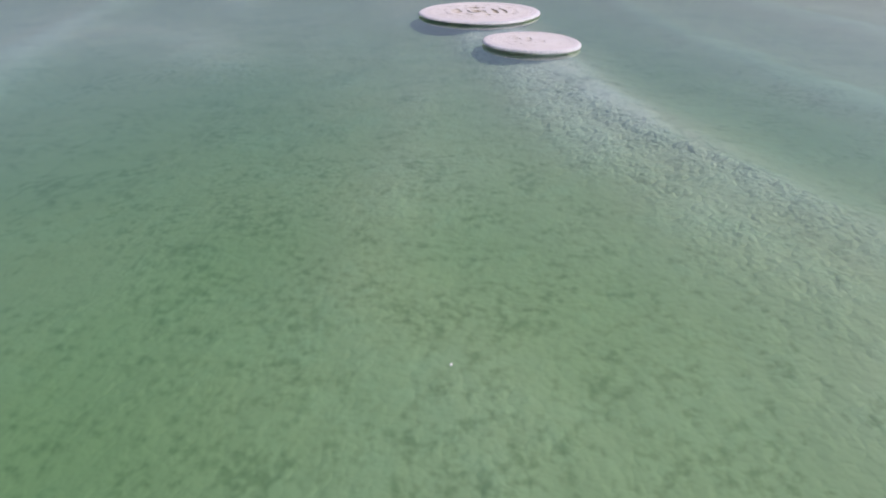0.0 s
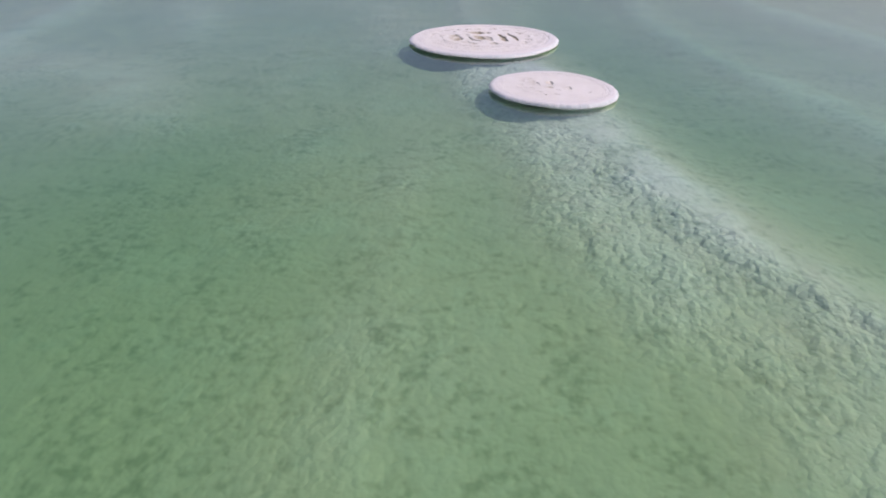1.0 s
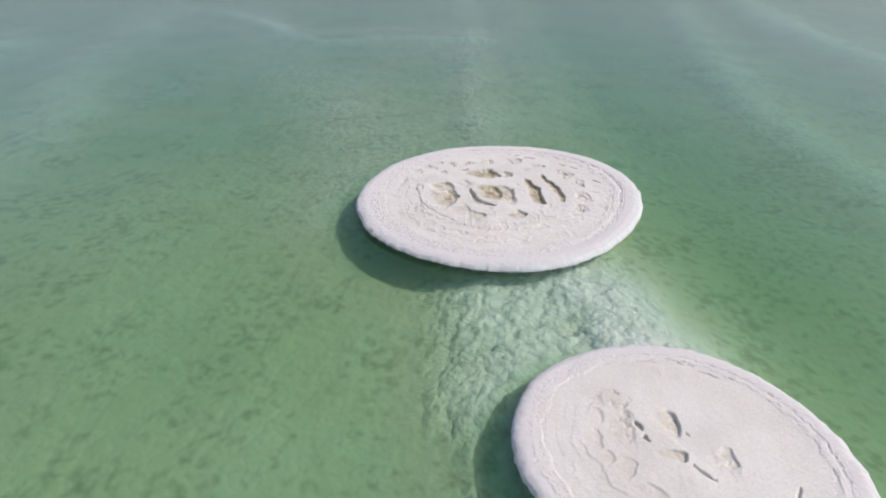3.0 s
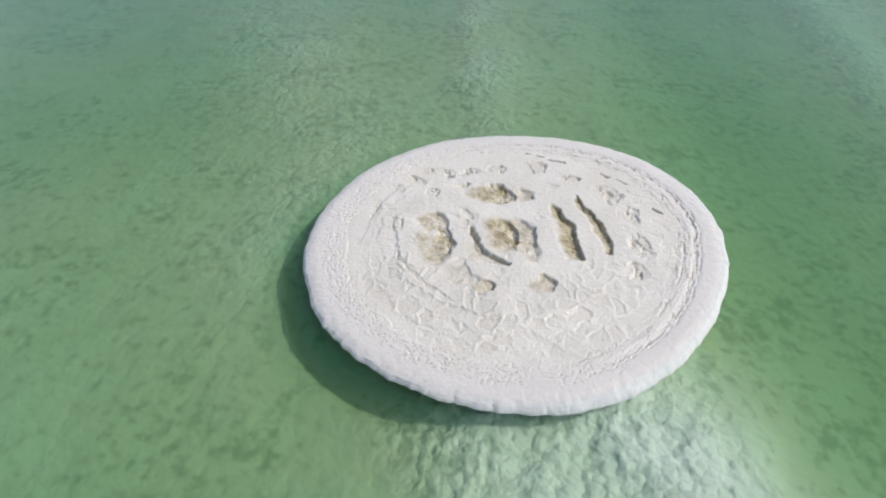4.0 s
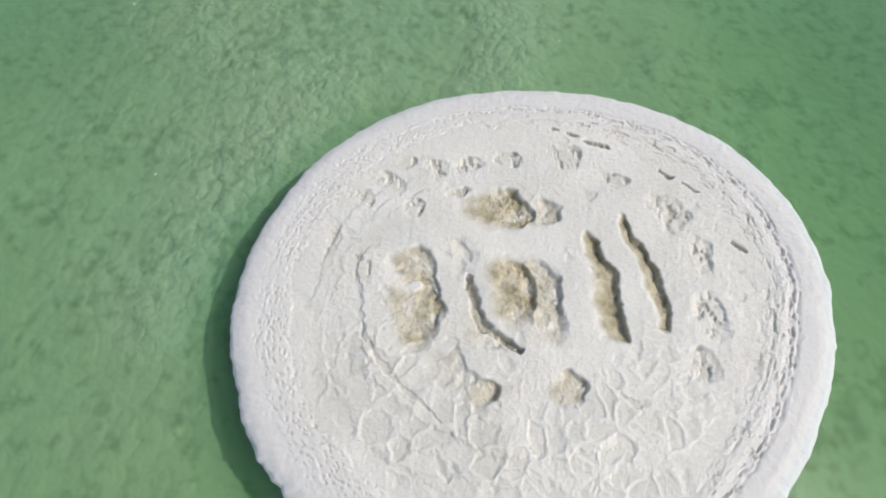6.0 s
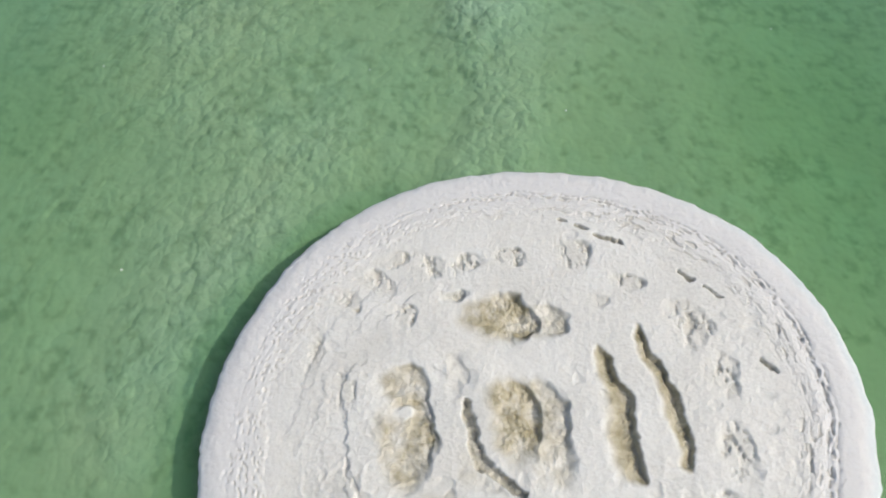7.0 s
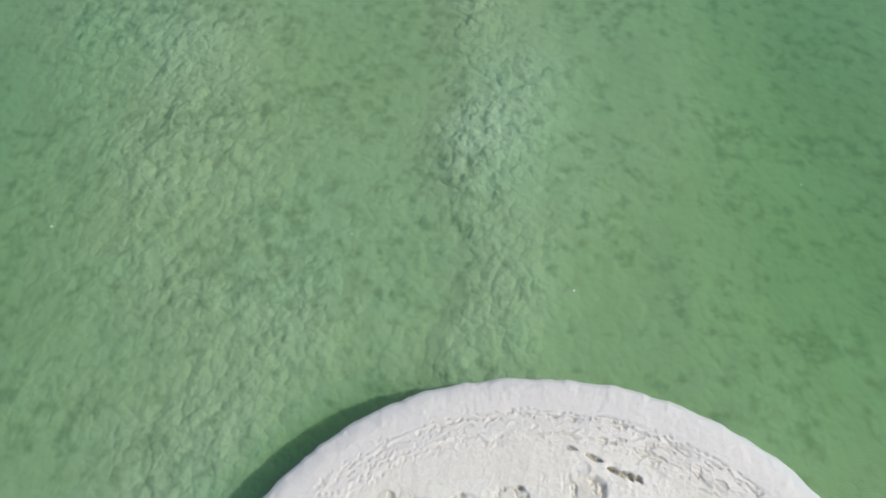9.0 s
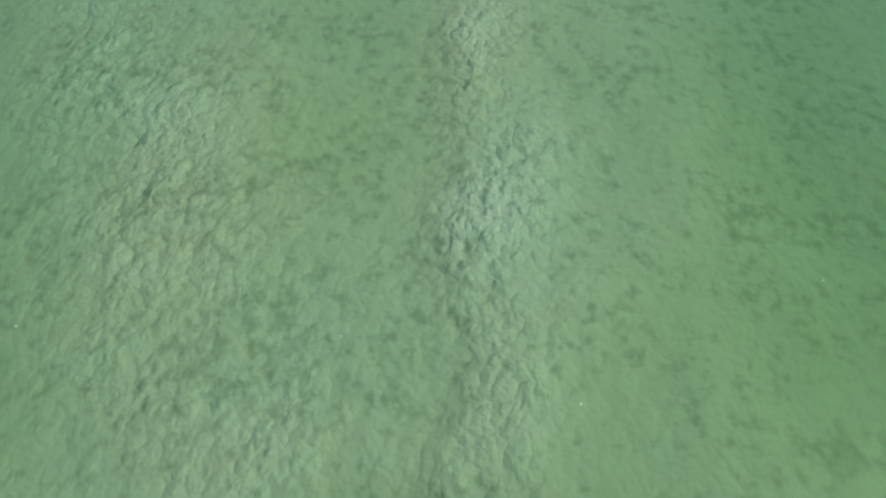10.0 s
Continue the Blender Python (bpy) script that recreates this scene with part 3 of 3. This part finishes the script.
big = salt_island({
    "middle": ISLAND_A, "big": True, "pans": 1.0, "rugged": 0.85,
    "label": "large round white salt island with stained pits in the lake",
    "waves": (2.186, 0.024, 0.020, 0.090, 0.054, -0.002, 0.035, 0.0, 0.022),
    "knobs": [(-0.87, 0.06, 0.10, 0.055, 5), (-0.63, -0.40, 0.12, 0.07, 20), (-0.62, 0.31, 0.08, 0.06, 0)],
    # x, y, half-widths, turn, depth, stain
    "pits": [(-0.17, 0.74, 0.30, 0.19, -5, 0.100, 0.9), (0.14, 0.74, 0.16, 0.14, -30, 0.060, 0.4),
             (-0.10, 0.03, 0.18, 0.29, 12, 0.100, 0.9), (0.10, -0.04, 0.17, 0.36, 10, 0.055, 0.5),
             (-0.87, 0.24, 0.18, 0.15, 0, 0.060, 0.6), (-0.84, -0.13, 0.19, 0.32, 6, 0.075, 0.7), (-0.72, -0.02, 0.10, 0.22, 0, 0.060, 0.5),
             (-0.57, -0.58, 0.20, 0.12, -35, 0.032, 0.22), (-0.34, -0.32, 0.19, 0.09, -38, 0.030, 0.22),
             (-0.33, -0.74, 0.11, 0.11, 0, 0.060, 0.5), (0.27, -0.72, 0.12, 0.12, 0, 0.060, 0.5),
             (-0.52, 0.32, 0.10, 0.14, 0, 0.025, 0.1)],
    # wall as y, x, width; depth, stain
    "troughs": [([(-0.36, 0.74, 0.17), (-0.15, 0.71, 0.16), (-0.03, 0.68, 0.14), (0.18, 0.71, 0.16), (0.37, 0.61, 0.09), (0.58, 0.52, 0.03)], 0.088, 0.95),
                ([(-0.28, 1.06, 0.06), (-0.03, 1.04, 0.09), (0.18, 1.03, 0.09), (0.42, 0.92, 0.08), (0.73, 0.79, 0.03)], 0.085, 0.95)],
    # line, half-width, depth, stain
    "slots": [([(-0.43, 0.12), (-0.39, -0.13), (-0.34, -0.25), (-0.23, -0.34), (-0.07, -0.44)], 0.050, 0.085, 0.5),
              ([(-1.24, -0.26), (-1.12, -0.49), (-0.95, -0.69), (-0.79, -0.81), (-0.64, -0.95)], 0.022, 0.018, 0.10),
              ([(0.30, 1.58), (0.37, 1.56)], 0.014, 0.04, 0.3), ([(0.42, 1.54), (0.52, 1.50)], 0.018, 0.05, 0.4),
              ([(0.58, 1.44), (0.76, 1.39)], 0.026, 0.07, 0.5), ([(1.18, 1.15), (1.28, 1.07)], 0.020, 0.05, 0.4),
              ([(1.34, 1.02), (1.46, 0.94)], 0.013, 0.04, 0.3), ([(1.65, 0.46), (1.72, 0.38)], 0.024, 0.06, 0.4)],
    "dimples": [(-1.32, 0.86, 0.10, 0.10, 0.022), (-1.12, 1.00, 0.14, 0.10, 0.022), (-0.89, 0.74, 0.08, 0.09, 0.034),
                (-1.00, 1.22, 0.12, 0.07, 0.020), (-0.72, 1.17, 0.16, 0.12, 0.026), (-0.46, 1.20, 0.14, 0.09, 0.026),
                (-0.12, 1.25, 0.14, 0.07, 0.028), (-0.54, 0.92, 0.14, 0.05, 0.034), (0.40, 1.30, 0.15, 0.13, 0.026),
                (0.55, 0.91, 0.10, 0.05, 0.022), (0.79, 1.06, 0.12, 0.07, 0.028), (1.19, 0.73, 0.16, 0.16, 0.026),
                (1.35, 0.36, 0.10, 0.18, 0.026), (1.35, -0.16, 0.10, 0.20, 0.026), (1.22, -0.52, 0.12, 0.14, 0.028),
                (-1.30, 0.19, 0.09, 0.16, 0.022), (-1.54, 0.45, 0.08, 0.20, 0.016)],
})

small = salt_island({
    "middle": ISLAND_B, "big": False, "pans": -0.1, "rugged": 0.35,
    "label": "smaller round white salt island with a flat crust in the lake",
    "waves": (1.396, 0.018, -0.005, 0.064, -0.045, -0.015, -0.008, -0.004, -0.008),
    "knobs": [],
    "pits": [(-0.03, 0.25, 0.11, 0.16, 10, 0.045, 0.30), (-0.10, -0.08, 0.11, 0.06, -15, 0.045, 0.35),
             (0.33, -0.15, 0.10, 0.13, -10, 0.026, 0.16), (-0.68, 0.32, 0.09, 0.10, 0, 0.014, 0.10), (-0.74, 0.08, 0.08, 0.12, 0, 0.014, 0.10),
             (-0.68, -0.12, 0.09, 0.09, 0, 0.014, 0.10), (-0.55, -0.22, 0.09, 0.09, 0, 0.014, 0.10), (-0.40, -0.43, 0.14, 0.06, -10, 0.018, 0.16)],
    "troughs": [],
    "slots": [([(-0.31, 0.27), (-0.29, 0.18)], 0.026, 0.05, 0.4), ([(-0.28, 0.10), (-0.27, 0.05)], 0.022, 0.05, 0.4),
              ([(0.10, 0.15), (0.12, 0.11)], 0.016, 0.04, 0.3), ([(0.05, -0.21), (0.16, -0.33)], 0.022, 0.04, 0.25),
              ([(-0.32, -0.57), (-0.20, -0.66)], 0.013, 0.03, 0.15), ([(-0.08, -0.58), (0.07, -0.61)], 0.014, 0.03, 0.15),
              ([(0.82, -0.40), (0.72, -0.54)], 0.014, 0.03, 0.15), ([(-0.10, 1.05), (0.06, 1.07)], 0.011, 0.03, 0.2),
              ([(0.20, 1.08), (0.34, 1.02)], 0.012, 0.03, 0.2), ([(0.49, 0.91), (0.62, 0.83)], 0.013, 0.03, 0.2)],
    "dimples": [(-0.50, 0.55, 0.20, 0.12, 0.012), (-0.45, 0.20, 0.12, 0.25, 0.010), (0.02, 0.25, 0.07, 0.10, 0.03), (0.33, -0.17, 0.10, 0.13, 0.014)],
})


# ---- white specks on the water ----
def speck(x, y, size, turn, seed):
    count = 9
    a = np.linspace(0, 2 * np.pi, count, endpoint=False)
    r = size * (1 + 0.5 * rough(np.cos(a) * 1.3 + seed, np.sin(a) * 1.3, 2, 950 + seed))
    k, th = np.meshgrid(np.array([0.05, 0.7, 1.0, 1.0, 0.6]), a, indexing="ij")
    z = np.broadcast_to(np.array([0.009, 0.008, 0.004, -0.002, -0.004])[:, None], k.shape)
    px, py = k * r * np.cos(th), 0.55 * k * r * np.sin(th)
    me = sheet("white_speck", px, py, z, ring=True, brine=np.zeros_like(px), damp=np.zeros_like(px), fresh=np.ones_like(px))
    me.materials.append(SALT)
    ob = new("white_speck", me)
    ob.matrix_world = pose(x, y, 0, 0, 0, turn)
    return tagged(ob, "tiny white speck on the water", "salt flake", "flakes afloat")


for i, (fx, fy, size) in enumerate([(0.21, 21.48, 0.010), (2.07, 20.97, 0.012), (4.16, 22.0, 0.010), (2.02, 23.78, 0.009),
                                    (-2.46, 21.54, 0.013), (1.82, 23.15, 0.008), (-1.64, 19.32, 0.011), (0.155, -0.27, 0.024)]):
    speck(fx, fy, size, 37 * i, i)
